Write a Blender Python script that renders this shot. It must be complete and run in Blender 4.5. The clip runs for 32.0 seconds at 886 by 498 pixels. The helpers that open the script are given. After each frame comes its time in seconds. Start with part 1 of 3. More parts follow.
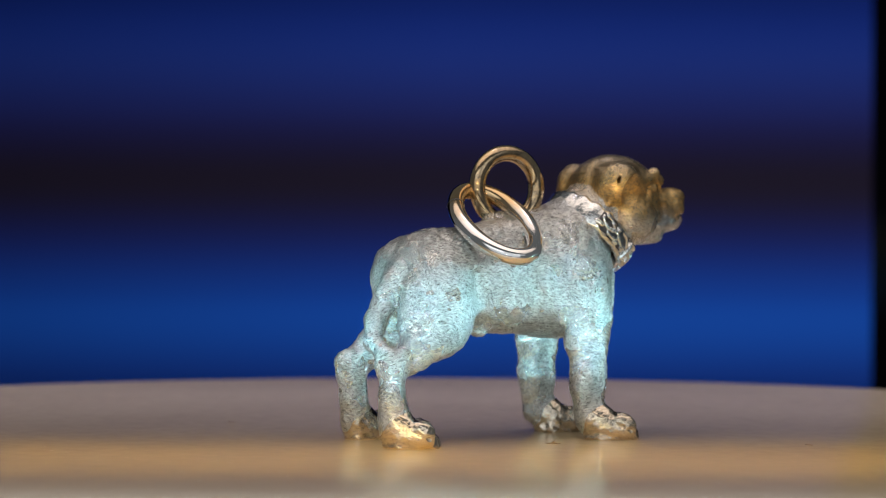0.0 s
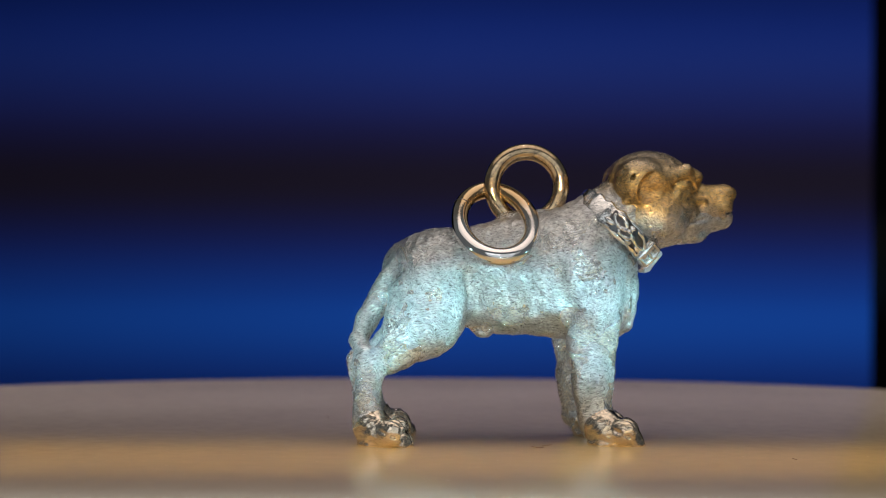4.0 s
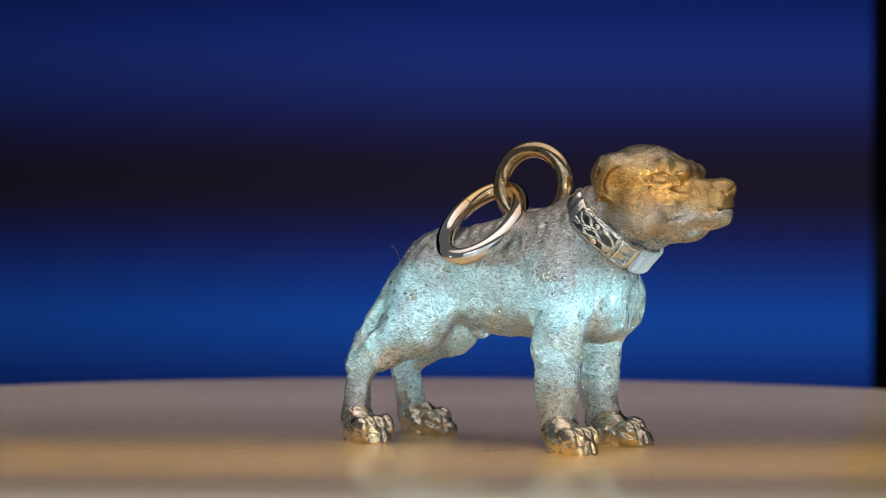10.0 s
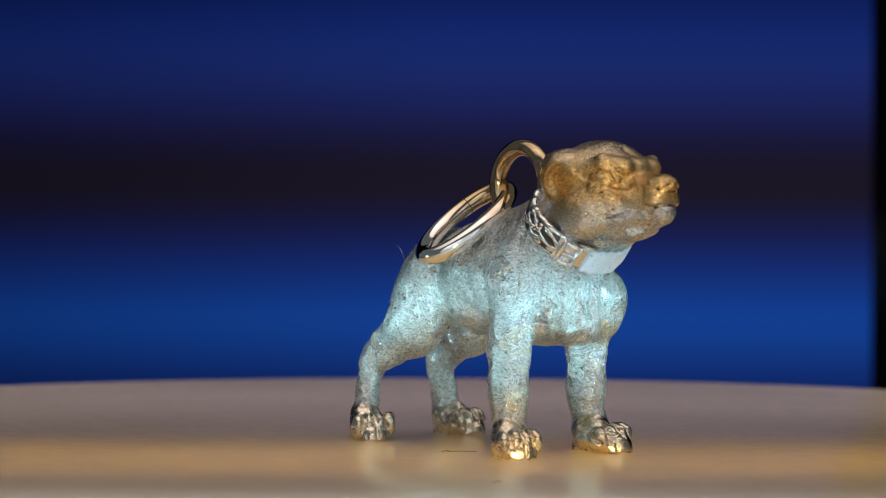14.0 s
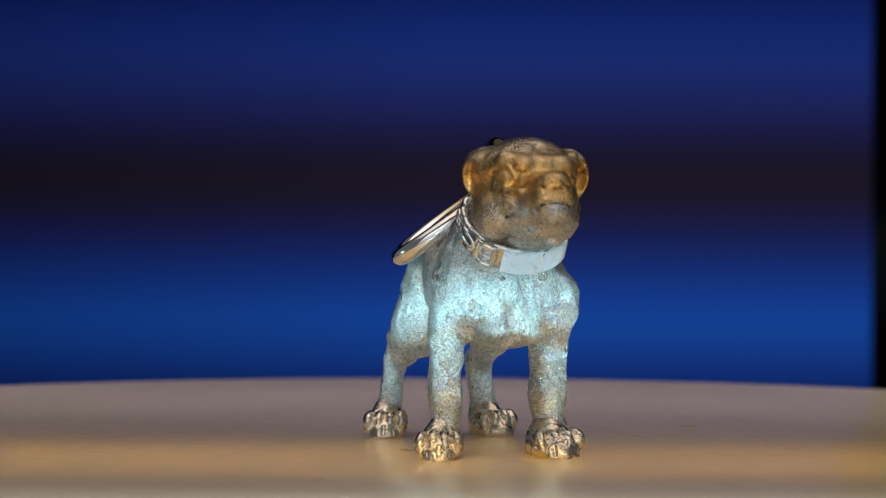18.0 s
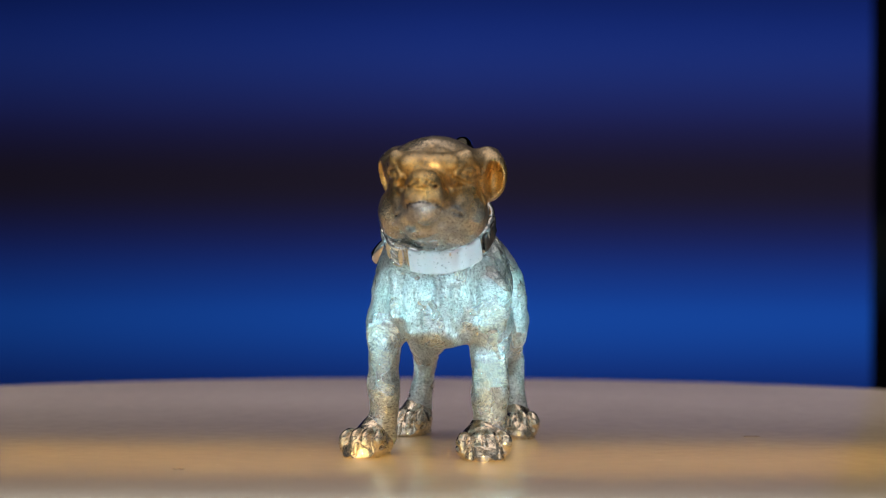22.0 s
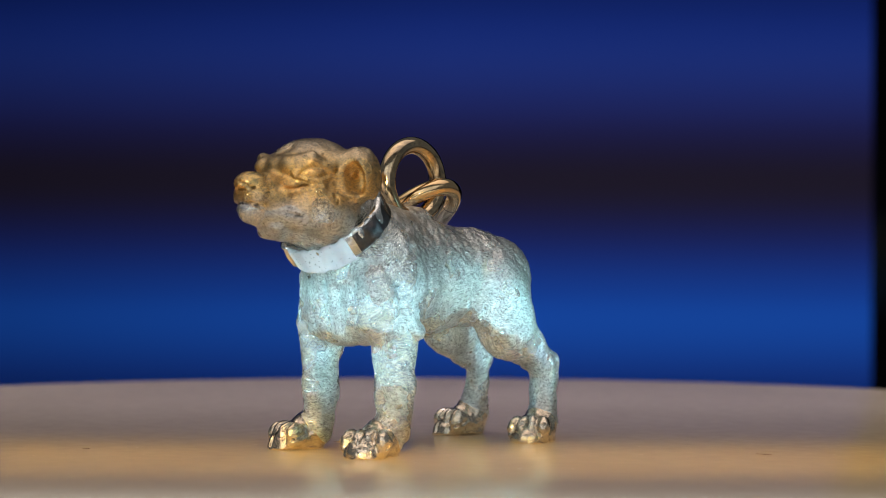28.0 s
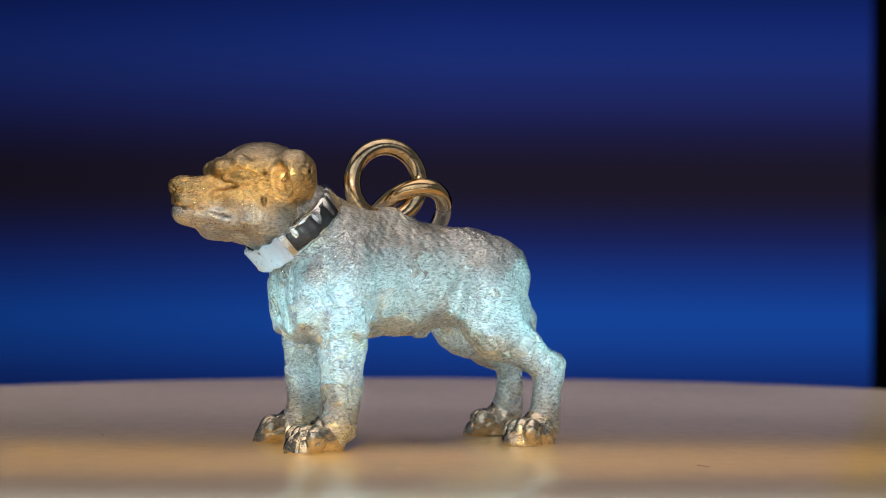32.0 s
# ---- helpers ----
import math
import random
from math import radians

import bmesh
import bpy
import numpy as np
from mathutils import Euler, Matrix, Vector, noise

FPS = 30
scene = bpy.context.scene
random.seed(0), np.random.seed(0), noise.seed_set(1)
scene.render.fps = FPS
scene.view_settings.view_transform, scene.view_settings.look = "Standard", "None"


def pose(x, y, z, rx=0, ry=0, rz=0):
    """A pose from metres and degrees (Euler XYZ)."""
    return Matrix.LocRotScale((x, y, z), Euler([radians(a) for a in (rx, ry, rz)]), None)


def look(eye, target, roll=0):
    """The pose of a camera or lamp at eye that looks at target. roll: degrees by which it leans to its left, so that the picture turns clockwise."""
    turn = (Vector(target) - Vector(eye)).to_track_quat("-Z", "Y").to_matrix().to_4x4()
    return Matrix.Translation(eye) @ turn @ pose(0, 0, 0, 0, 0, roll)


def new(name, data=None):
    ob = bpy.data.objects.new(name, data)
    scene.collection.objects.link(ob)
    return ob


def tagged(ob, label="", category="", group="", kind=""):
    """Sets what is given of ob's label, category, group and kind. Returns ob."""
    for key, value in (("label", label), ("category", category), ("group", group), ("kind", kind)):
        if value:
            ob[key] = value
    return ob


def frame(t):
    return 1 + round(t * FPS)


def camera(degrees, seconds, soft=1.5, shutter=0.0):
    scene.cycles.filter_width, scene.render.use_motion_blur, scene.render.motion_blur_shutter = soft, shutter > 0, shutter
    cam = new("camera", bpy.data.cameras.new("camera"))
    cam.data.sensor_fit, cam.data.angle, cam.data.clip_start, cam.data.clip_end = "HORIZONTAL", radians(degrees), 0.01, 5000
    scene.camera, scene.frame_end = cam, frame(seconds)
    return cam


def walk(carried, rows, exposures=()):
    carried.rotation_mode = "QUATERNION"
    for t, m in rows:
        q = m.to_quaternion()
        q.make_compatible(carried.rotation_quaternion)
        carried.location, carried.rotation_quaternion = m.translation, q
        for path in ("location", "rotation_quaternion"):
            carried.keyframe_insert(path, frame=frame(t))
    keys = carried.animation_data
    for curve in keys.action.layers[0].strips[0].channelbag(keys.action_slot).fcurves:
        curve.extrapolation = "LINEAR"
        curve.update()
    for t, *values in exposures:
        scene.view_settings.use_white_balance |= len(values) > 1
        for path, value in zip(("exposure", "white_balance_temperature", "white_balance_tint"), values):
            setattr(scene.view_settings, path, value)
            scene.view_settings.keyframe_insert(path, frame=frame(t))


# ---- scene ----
MM = 0.001
# The camera stands still, level with the charm, a hand's width away from it.
cam = camera(25.2, 32.0, 0.7)
EYE = (-0.31 * MM, -106.4 * MM, 10.0 * MM)
AIM = (-0.31 * MM, 0.0, 10.306 * MM)
walk(cam, [(0.0, look(EYE, AIM, 0.25)), (32.0, look(EYE, AIM, 0.25))],
     [(0, 0.06), (1.5, -0.06), (3, -0.14), (6, -0.05), (19, -0.02), (21.5, 0.18), (25, 0.18), (28, 0.17), (32, 0.12)])
cam.data.dof.use_dof = True
cam.data.dof.focus_distance = 101.5 * MM
cam.data.dof.aperture_fstop = 80.0

# ---------------------------------------------------------------- light
world = bpy.data.worlds.new("dim_room")
scene.world = world
world.use_nodes = True
world.node_tree.nodes["Background"].inputs[0].default_value = (0.62, 0.66, 0.68, 1)
world.node_tree.nodes["Background"].inputs[1].default_value = 0.14


def strip(name, eye, target, sx, sy, watts, colour, spread):
    data = bpy.data.lights.new(name, "AREA")
    data.shape, data.size, data.size_y = "RECTANGLE", sx, sy
    data.energy, data.color, data.spread = watts, colour, radians(spread)
    ob = new(name, data)
    ob.matrix_world = look(eye, target)
    return ob


# Added, unseen sources: thin beams that tint the charm in cyan and warm bands.
strip("front_cool_fill", (0, -0.150, 0.0068), (0, 0, 0.0068), 0.50, 0.0044, 0.0145, (0.34, 0.86, 1.0), 3.2)
strip("right_cool_fill", (0.160, -0.010, 0.0066), (0, 0, 0.0066), 0.26, 0.0044, 0.0036, (0.44, 0.90, 1.0), 3.2)
strip("left_cool_fill", (-0.160, -0.010, 0.0066), (0, 0, 0.0066), 0.26, 0.0044, 0.0030, (0.44, 0.90, 1.0), 3.2)
strip("front_warm_fill", (0, -0.150, 0.0138), (0, 0, 0.0138), 0.60, 0.0022, 0.0062, (1.0, 0.68, 0.32), 2.4)
# Unseen soft and key sources, added to brighten the charm.
strip("front_soft_fill", (0.0, -0.34, 0.10), (0, 0, 0.010), 0.60, 0.26, 0.160, (0.93, 0.97, 1.0), 140)
strip("front_key_fill", (-0.08, -0.22, 0.12), (0, 0, 0.014), 0.16, 0.09, 0.009, (0.96, 0.97, 1.0), 120)
strip("side_key_fill", (0.15, -0.17, 0.10), (0, 0, 0.014), 0.14, 0.08, 0.004, (0.96, 0.97, 1.0), 120)
# Also added, unseen: warm low beam and overhead zones tint plate and crown.
strip("low_warm_fill", (0, -0.150, 0.042), (0, -0.0085, 0), 0.80, 0.0034, 0.0180, (1.0, 0.60, 0.10), 2.2)
strip("overhead_soft_fill", (0, -0.03, 0.26), (0, 0, 0.01), 0.60, 0.24, 0.2500, (1.0, 0.84, 0.74), 120)
strip("overhead_near_fill", (0, -0.0425, 0.13), (0, -0.0425, 0), 0.40, 0.026, 0.0850, (0.58, 0.72, 1.0), 10)
strip("overhead_far_fill", (0, 0.034, 0.13), (0, 0.034, 0), 0.40, 0.030, 0.0220, (0.74, 0.72, 1.0), 24)


# ---------------------------------------------------------------- materials
def material(name, rough=0.5, metal=0.0, spec=0.5):
    mat = bpy.data.materials.new(name)
    mat.use_nodes = True
    nt = mat.node_tree
    b = nt.nodes["Principled BSDF"]
    b.inputs["Roughness"].default_value = rough
    b.inputs["Metallic"].default_value = metal
    b.inputs["Specular IOR Level"].default_value = spec
    return mat, nt, b


def node(nt, kind, **values):
    n = nt.nodes.new(kind)
    for key, value in values.items():
        n.inputs[key.replace("_", " ")].default_value = value
    return n


def coords(nt, sx=1.0, sy=1.0, sz=1.0, rx=0, ry=0, rz=0):
    c = nt.nodes.new("ShaderNodeTexCoord")
    m = nt.nodes.new("ShaderNodeMapping")
    m.inputs["Scale"].default_value = (sx, sy, sz)
    m.inputs["Rotation"].default_value = (radians(rx), radians(ry), radians(rz))
    nt.links.new(c.outputs["Object"], m.inputs["Vector"])
    return m.outputs["Vector"]


def noise_tex(nt, vec, scale, detail=3.0, rough=0.55, curl=0.0):
    n = node(nt, "ShaderNodeTexNoise", Scale=scale, Detail=detail, Roughness=rough, Distortion=curl)
    nt.links.new(vec, n.inputs["Vector"])
    return n.outputs["Fac"]


def remap(nt, value, a, b, lo, hi):
    n = node(nt, "ShaderNodeMapRange", From_Min=a, From_Max=b, To_Min=lo, To_Max=hi)
    nt.links.new(value, n.inputs["Value"])
    return n.outputs["Result"]


def mix(nt, fac, a, b):
    n = nt.nodes.new("ShaderNodeMix")
    n.data_type = "RGBA"
    for i, v in ((0, fac), (6, a), (7, b)):
        if hasattr(v, "node"):
            nt.links.new(v, n.inputs[i])
        else:
            n.inputs[i].default_value = v if i == 0 else (*v, 1)
    return n.outputs[2]


def bump(nt, b, height, strength, distance):
    n = node(nt, "ShaderNodeBump", Strength=strength, Distance=distance)
    nt.links.new(height, n.inputs["Height"])
    nt.links.new(n.outputs["Normal"], b.inputs["Normal"])
    return n


# Tint of the warm light that is painted into the silver.
WARM_LIGHT = (0.76, 0.52, 0.21)


def charm_metal(name, rough, grain, warm_band, tarnish, start=0.0119, light=(0.92, 0.93, 0.92), dull=(0.78, 0.79, 0.79), size=1.0, warm_light=WARM_LIGHT, metal=1.0):
    """Cast silver scratched to a matt, hair-like grain, with dark pits and, where asked for, warm light painted into
    the upper part.
    """
    mat, nt, b = material(name, rough, metal)
    v = coords(nt, 1, 1, 1)
    bend = node(nt, "ShaderNodeTexNoise", Scale=520.0, Detail=2.0)
    nt.links.new(v, bend.inputs["Vector"])
    warp = nt.nodes.new("ShaderNodeVectorMath")
    warp.operation = "MULTIPLY_ADD"
    nt.links.new(bend.outputs["Color"], warp.inputs[0])
    warp.inputs[1].default_value = (0.0011, 0.0011, 0.0011)
    nt.links.new(v, warp.inputs[2])
    lay = nt.nodes.new("ShaderNodeMapping")
    lay.inputs["Scale"].default_value = (0.5, 1, 1)
    lay.inputs["Rotation"].default_value = (0, radians(28), 0)
    nt.links.new(warp.outputs[0], lay.inputs["Vector"])
    strokes = noise_tex(nt, lay.outputs[0], 8600 * size, 2.5, 0.65, 0.6)
    pits = noise_tex(nt, lay.outputs[0], 9500 * size, 3.0, 0.7, 0.4)
    broad = noise_tex(nt, v, 420, 3.0)
    colour = mix(nt, remap(nt, broad, 0.35, 0.7, 0, 1), light, dull)
    mottle = noise_tex(nt, v, 900, 4.0, 0.62)
    colour = mix(nt, remap(nt, mottle, 0.46, 0.74, 0, tarnish * 0.55), colour, (0.26, 0.27, 0.26))
    # Warm light painted in by height, weaker again towards the crown.
    if warm_band:
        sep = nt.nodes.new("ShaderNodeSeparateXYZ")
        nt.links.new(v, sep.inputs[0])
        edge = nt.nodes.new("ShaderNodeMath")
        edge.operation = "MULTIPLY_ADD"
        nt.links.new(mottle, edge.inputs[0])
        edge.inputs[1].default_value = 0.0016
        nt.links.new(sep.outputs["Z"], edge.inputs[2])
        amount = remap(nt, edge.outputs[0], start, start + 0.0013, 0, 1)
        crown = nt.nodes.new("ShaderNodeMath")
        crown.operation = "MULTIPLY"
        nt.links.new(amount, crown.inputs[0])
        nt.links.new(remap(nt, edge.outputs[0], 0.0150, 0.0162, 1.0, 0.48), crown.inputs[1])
        colour = mix(nt, crown.outputs[0], colour, warm_light)
    deep = mix(nt, remap(nt, strokes, 0.30, 0.62, tarnish, 0), colour, (0.13, 0.135, 0.13))
    deep = mix(nt, remap(nt, pits, 0.33, 0.41, tarnish * 1.1, 0), deep, (0.05, 0.05, 0.05))
    nt.links.new(deep, b.inputs["Base Color"])
    nt.links.new(remap(nt, broad, 0.3, 0.7, rough - 0.06, rough + 0.08), b.inputs["Roughness"])
    height = nt.nodes.new("ShaderNodeMath")
    height.operation = "MULTIPLY_ADD"
    nt.links.new(pits, height.inputs[0])
    height.inputs[1].default_value = 0.35
    nt.links.new(strokes, height.inputs[2])
    bump(nt, b, height.outputs[0], 1.0, grain * 0.001)
    return mat


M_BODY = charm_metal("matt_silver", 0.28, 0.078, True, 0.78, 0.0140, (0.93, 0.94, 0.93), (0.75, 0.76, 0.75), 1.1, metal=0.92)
M_HEAD = charm_metal("matt_silver_warm_lit", 0.29, 0.052, True, 0.68, 0.0123, (0.77, 0.76, 0.75), (0.61, 0.60, 0.59), 1.2)
M_JAW = charm_metal("bright_cast_silver", 0.30, 0.050, False, 0.75, 0.0119, (0.77, 0.77, 0.77), (0.61, 0.61, 0.61), 1.2, metal=0.90)
# Paw silver is tinted bronze: the plate's warm reflection put into its colour.
M_PAW = charm_metal("polished_silver", 0.20, 0.026, False, 0.32, 0.0119, (0.86, 0.76, 0.62), (0.66, 0.56, 0.43), 0.6)
M_COLLAR = charm_metal("bright_silver", 0.20, 0.02, False, 0.30, size=0.6)
# The loop's brown-gold is wire colour with warm light painted in.
M_LOOP = charm_metal("polished_wire_warm_lit", 0.12, 0.004, False, 0.55, 0.0119, (0.74, 0.56, 0.35), (0.48, 0.32, 0.16), 0.35)
M_RING = charm_metal("polished_pale_wire", 0.08, 0.002, True, 0.0, 0.0124, (0.94, 0.93, 0.92), (0.86, 0.84, 0.82), 0.6, (0.66, 0.47, 0.26))
M_DARK, nt, b = material("blackened_silver", 0.35, 1.0)
nt.links.new(mix(nt, noise_tex(nt, coords(nt), 3000), (0.03, 0.03, 0.035), (0.16, 0.16, 0.17)), b.inputs["Base Color"])
bump(nt, b, noise_tex(nt, coords(nt), 4000), 0.5, 0.00008)

M_DISC, nt, b = material("satin_white_plastic", 0.30, 0.0, 0.5)
v = coords(nt)
disc = mix(nt, remap(nt, noise_tex(nt, v, 60, 4), 0.3, 0.7, 0, 1), (0.62, 0.50, 0.335), (0.55, 0.44, 0.29))
specks = remap(nt, noise_tex(nt, v, 1500, 2, 0.5), 0.72, 0.76, 0, 0.5)
nt.links.new(mix(nt, specks, disc, (0.78, 0.66, 0.50)), b.inputs["Base Color"])
nt.links.new(remap(nt, noise_tex(nt, v, 900, 4), 0.3, 0.7, 0.17, 0.21), b.inputs["Roughness"])

# White of the plate mirrored in the collar front, painted as a base colour.
M_COLLAR_LIT, nt, b = material("collar_painted_reflection", 0.32, 0.0, 0.5)
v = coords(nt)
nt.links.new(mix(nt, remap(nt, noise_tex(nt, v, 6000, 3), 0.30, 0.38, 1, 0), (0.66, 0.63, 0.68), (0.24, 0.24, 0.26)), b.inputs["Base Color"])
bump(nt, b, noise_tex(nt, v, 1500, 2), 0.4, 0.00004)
M_FIBRE, nt, b = material("dust_fibre", 0.8)
b.inputs["Base Color"].default_value = (0.20, 0.13, 0.08, 1)
M_WALL, nt, b = material("black_cloth", 0.9, 0.0, 0.1)
nt.links.new(mix(nt, noise_tex(nt, coords(nt), 200), (0.004, 0.004, 0.005), (0.007, 0.007, 0.008)), b.inputs["Base Color"])
M_TABLE, nt, b = material("dark_table", 0.7)
nt.links.new(mix(nt, noise_tex(nt, coords(nt), 30), (0.05, 0.05, 0.06), (0.08, 0.08, 0.09)), b.inputs["Base Color"])

# The backdrop: a blue panel whose bright and dim bands of light are painted as glow.
M_BACK = bpy.data.materials.new("blue_painted_light_bands")
M_BACK.use_nodes = True
nt = M_BACK.node_tree
nt.nodes.clear()
out = nt.nodes.new("ShaderNodeOutputMaterial")
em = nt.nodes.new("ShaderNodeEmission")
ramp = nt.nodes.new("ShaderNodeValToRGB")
sep = nt.nodes.new("ShaderNodeSeparateXYZ")
nt.links.new(coords(nt), sep.inputs[0])
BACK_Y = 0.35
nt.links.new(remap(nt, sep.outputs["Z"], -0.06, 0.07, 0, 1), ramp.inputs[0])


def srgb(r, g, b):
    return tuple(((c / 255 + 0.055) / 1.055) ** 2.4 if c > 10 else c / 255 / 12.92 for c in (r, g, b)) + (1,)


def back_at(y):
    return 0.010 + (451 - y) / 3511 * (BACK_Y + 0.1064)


# Banded light on the panel, height by height, written as colours.
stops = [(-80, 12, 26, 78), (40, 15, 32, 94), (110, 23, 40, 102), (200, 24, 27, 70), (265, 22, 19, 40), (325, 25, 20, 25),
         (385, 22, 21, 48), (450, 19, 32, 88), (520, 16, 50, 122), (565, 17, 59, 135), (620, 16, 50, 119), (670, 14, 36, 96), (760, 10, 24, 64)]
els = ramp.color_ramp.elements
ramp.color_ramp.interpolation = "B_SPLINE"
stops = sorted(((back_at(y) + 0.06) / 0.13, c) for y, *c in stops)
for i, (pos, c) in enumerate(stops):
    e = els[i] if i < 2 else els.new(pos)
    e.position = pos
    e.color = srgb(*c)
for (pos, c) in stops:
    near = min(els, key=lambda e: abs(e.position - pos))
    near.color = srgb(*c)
# Light falling off to the left, set as glow strength.
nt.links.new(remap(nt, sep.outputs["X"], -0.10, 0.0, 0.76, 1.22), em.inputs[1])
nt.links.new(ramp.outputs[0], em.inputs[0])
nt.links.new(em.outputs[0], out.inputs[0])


# ---------------------------------------------------------------- mesh helpers
def part(name, data, mat, parent=None, label=""):
    """Link a bmesh or mesh as one object under its thing."""
    if isinstance(data, bmesh.types.BMesh):
        me = bpy.data.meshes.new(name)
        data.to_mesh(me)
        data.free()
        data = me
    if not data.materials:
        data.materials.append(mat)
    ob = new(name, data)
    if parent:
        ob.parent = parent
    return tagged(ob, label)


def smooth(bm):
    for f in bm.faces:
        f.smooth = True
    return bm


def lathe(profile, n=128):
    bm = bmesh.new()
    rings = []
    for r, z in profile:
        if r < 1e-9:
            rings.append([bm.verts.new((0, 0, z))])
        else:
            rings.append([bm.verts.new((r * math.cos(2 * math.pi * i / n), r * math.sin(2 * math.pi * i / n), z)) for i in range(n)])
    for a, b in zip(rings, rings[1:]):
        for i in range(n):
            j = (i + 1) % n
            if len(a) == 1:
                bm.faces.new((a[0], b[i], b[j]))
            elif len(b) == 1:
                bm.faces.new((a[i], b[0], a[j]))
            else:
                bm.faces.new((a[i], b[i], b[j], a[j]))
    bmesh.ops.recalc_face_normals(bm, faces=bm.faces)
    return smooth(bm)


def tube(path, radius, closed=True, n=20):
    """A wire swept along a path of points."""
    bm = bmesh.new()
    m = len(path)
    rings = []
    up = None
    for i, p in enumerate(path):
        a = path[(i - 1) % m] if closed or i else path[0]
        b = path[(i + 1) % m] if closed or i < m - 1 else path[-1]
        d = (b - a).normalized()
        if up is None:
            up = d.orthogonal().normalized()
        up = (up - d * up.dot(d)).normalized()
        side = d.cross(up)
        r = radius(i / m) if callable(radius) else radius
        rings.append([bm.verts.new(p + (up * math.cos(2 * math.pi * k / n) + side * math.sin(2 * math.pi * k / n)) * r) for k in range(n)])
    pairs = list(zip(rings, rings[1:]))
    for a, b in pairs:
        for k in range(n):
            bm.faces.new((a[k], a[(k + 1) % n], b[(k + 1) % n], b[k]))
    if closed:
        a, b = rings[-1], rings[0]
        off = min(range(n), key=lambda o: (a[0].co - b[o].co).length)
        for k in range(n):
            bm.faces.new((a[k], a[(k + 1) % n], b[(k + 1 + off) % n], b[(k + off) % n]))
    else:
        bm.faces.new(rings[0][::-1])
        bm.faces.new(rings[-1])
    bmesh.ops.recalc_face_normals(bm, faces=bm.faces)
    return smooth(bm)


# ---------------------------------------------------------------- the setting
def box(name, x0, x1, y0, y1, z0, z1, mat):
    bm = bmesh.new()
    bmesh.ops.create_cube(bm, size=1)
    for v in bm.verts:
        v.co = Vector(((x0 + x1) / 2 + v.co.x * (x1 - x0), (y0 + y1) / 2 + v.co.y * (y1 - y0), (z0 + z1) / 2 + v.co.z * (z1 - z0)))
    return part(name, bm, mat)


tagged(box("table_top", -0.6, 0.6, -0.6, 0.6, -0.090, -0.070, M_TABLE), "dark matt table top under the turntable", "table", kind="structure")
edge_x = (1541 - 784) / 3511 * (BACK_Y + 0.1064)
tagged(box("backdrop", -0.20, edge_x, BACK_Y, BACK_Y + 0.004, -0.0699, 0.12, M_BACK), "blue backdrop panel with bright and dark bands of light painted in, out of focus", "backdrop", kind="structure")
tagged(box("wall_back", -0.6, 0.6, 0.5, 0.52, -0.0699, 0.4, M_WALL), "dark wall behind the backdrop panel", "wall", kind="structure")

# ---------------------------------------------------------------- the turntable
turntable = new("turntable")
tagged(turntable, "satin off-white round turntable plate carrying the charm", "turntable")
R = 55.5 * MM
part("plate", lathe([(0, 0), (R - 0.0012, 0), (R - 0.0004, -0.0003), (R, -0.0010), (R, -0.0040), (R - 0.001, -0.0046), (0, -0.0046)], 192), M_DISC, turntable)
part("base", lathe([(0, -0.0046), (0.016, -0.0046), (0.018, -0.0070), (0.018, -0.055), (0.044, -0.060), (0.046, -0.0695), (0.045, -0.070), (0, -0.070)], 96), M_TABLE, turntable, "dark turntable base")

# ---------------------------------------------------------------- the charm, in millimetres: x to the muzzle, y to its left
STEP = 0.054
LOW = np.array((-9.7, -5.2, -0.12))
SIZE = np.array((23.2, 10.6, 16.6))
DIM = (SIZE / STEP).astype(int) + 1
AX = [LOW[i] + STEP * np.arange(DIM[i]) for i in range(3)]
FIELDS = {}


def field(tag):
    if tag not in FIELDS:
        FIELDS[tag] = np.full(DIM, 9.0, np.float32)
    return FIELDS[tag]


def window(lo, hi):
    a = [max(0, int((lo[i] - LOW[i]) / STEP)) for i in range(3)]
    b = [min(DIM[i], int((hi[i] - LOW[i]) / STEP) + 2) for i in range(3)]
    sl = tuple(slice(a[i], b[i]) for i in range(3))
    return sl, AX[0][sl[0]][:, None, None], AX[1][sl[1]][None, :, None], AX[2][sl[2]][None, None, :]


def blend(tag, sl, d, k, cut=False):
    f = field(tag)
    a = f[sl]
    if cut:
        d = -d
        h = np.maximum(k - np.abs(a - d), 0) / k
        f[sl] = np.maximum(a, d) + h * h * k * 0.25
    else:
        h = np.maximum(k - np.abs(a - d), 0) / k
        f[sl] = np.minimum(a, d) - h * h * k * 0.25


def blob(tag, c, r, rx=0, ry=0, rz=0, k=0.5, cut=False):
    """An ellipsoid, smoothly joined to (or cut from) the shape."""
    big = max(r) + 1.2
    sl, x, y, z = window([v - big for v in c], [v + big for v in c])
    m = np.array(Euler([radians(a) for a in (rx, ry, rz)]).to_matrix().transposed())
    x, y, z = x - c[0], y - c[1], z - c[2]
    p = [m[i][0] * x + m[i][1] * y + m[i][2] * z for i in range(3)]
    k0 = np.sqrt(sum((p[i] / r[i]) ** 2 for i in range(3))) + 1e-6
    k1 = np.sqrt(sum((p[i] / r[i] ** 2) ** 2 for i in range(3))) + 1e-6
    blend(tag, sl, (k0 * (k0 - 1) / k1).astype(np.float32), k, cut)


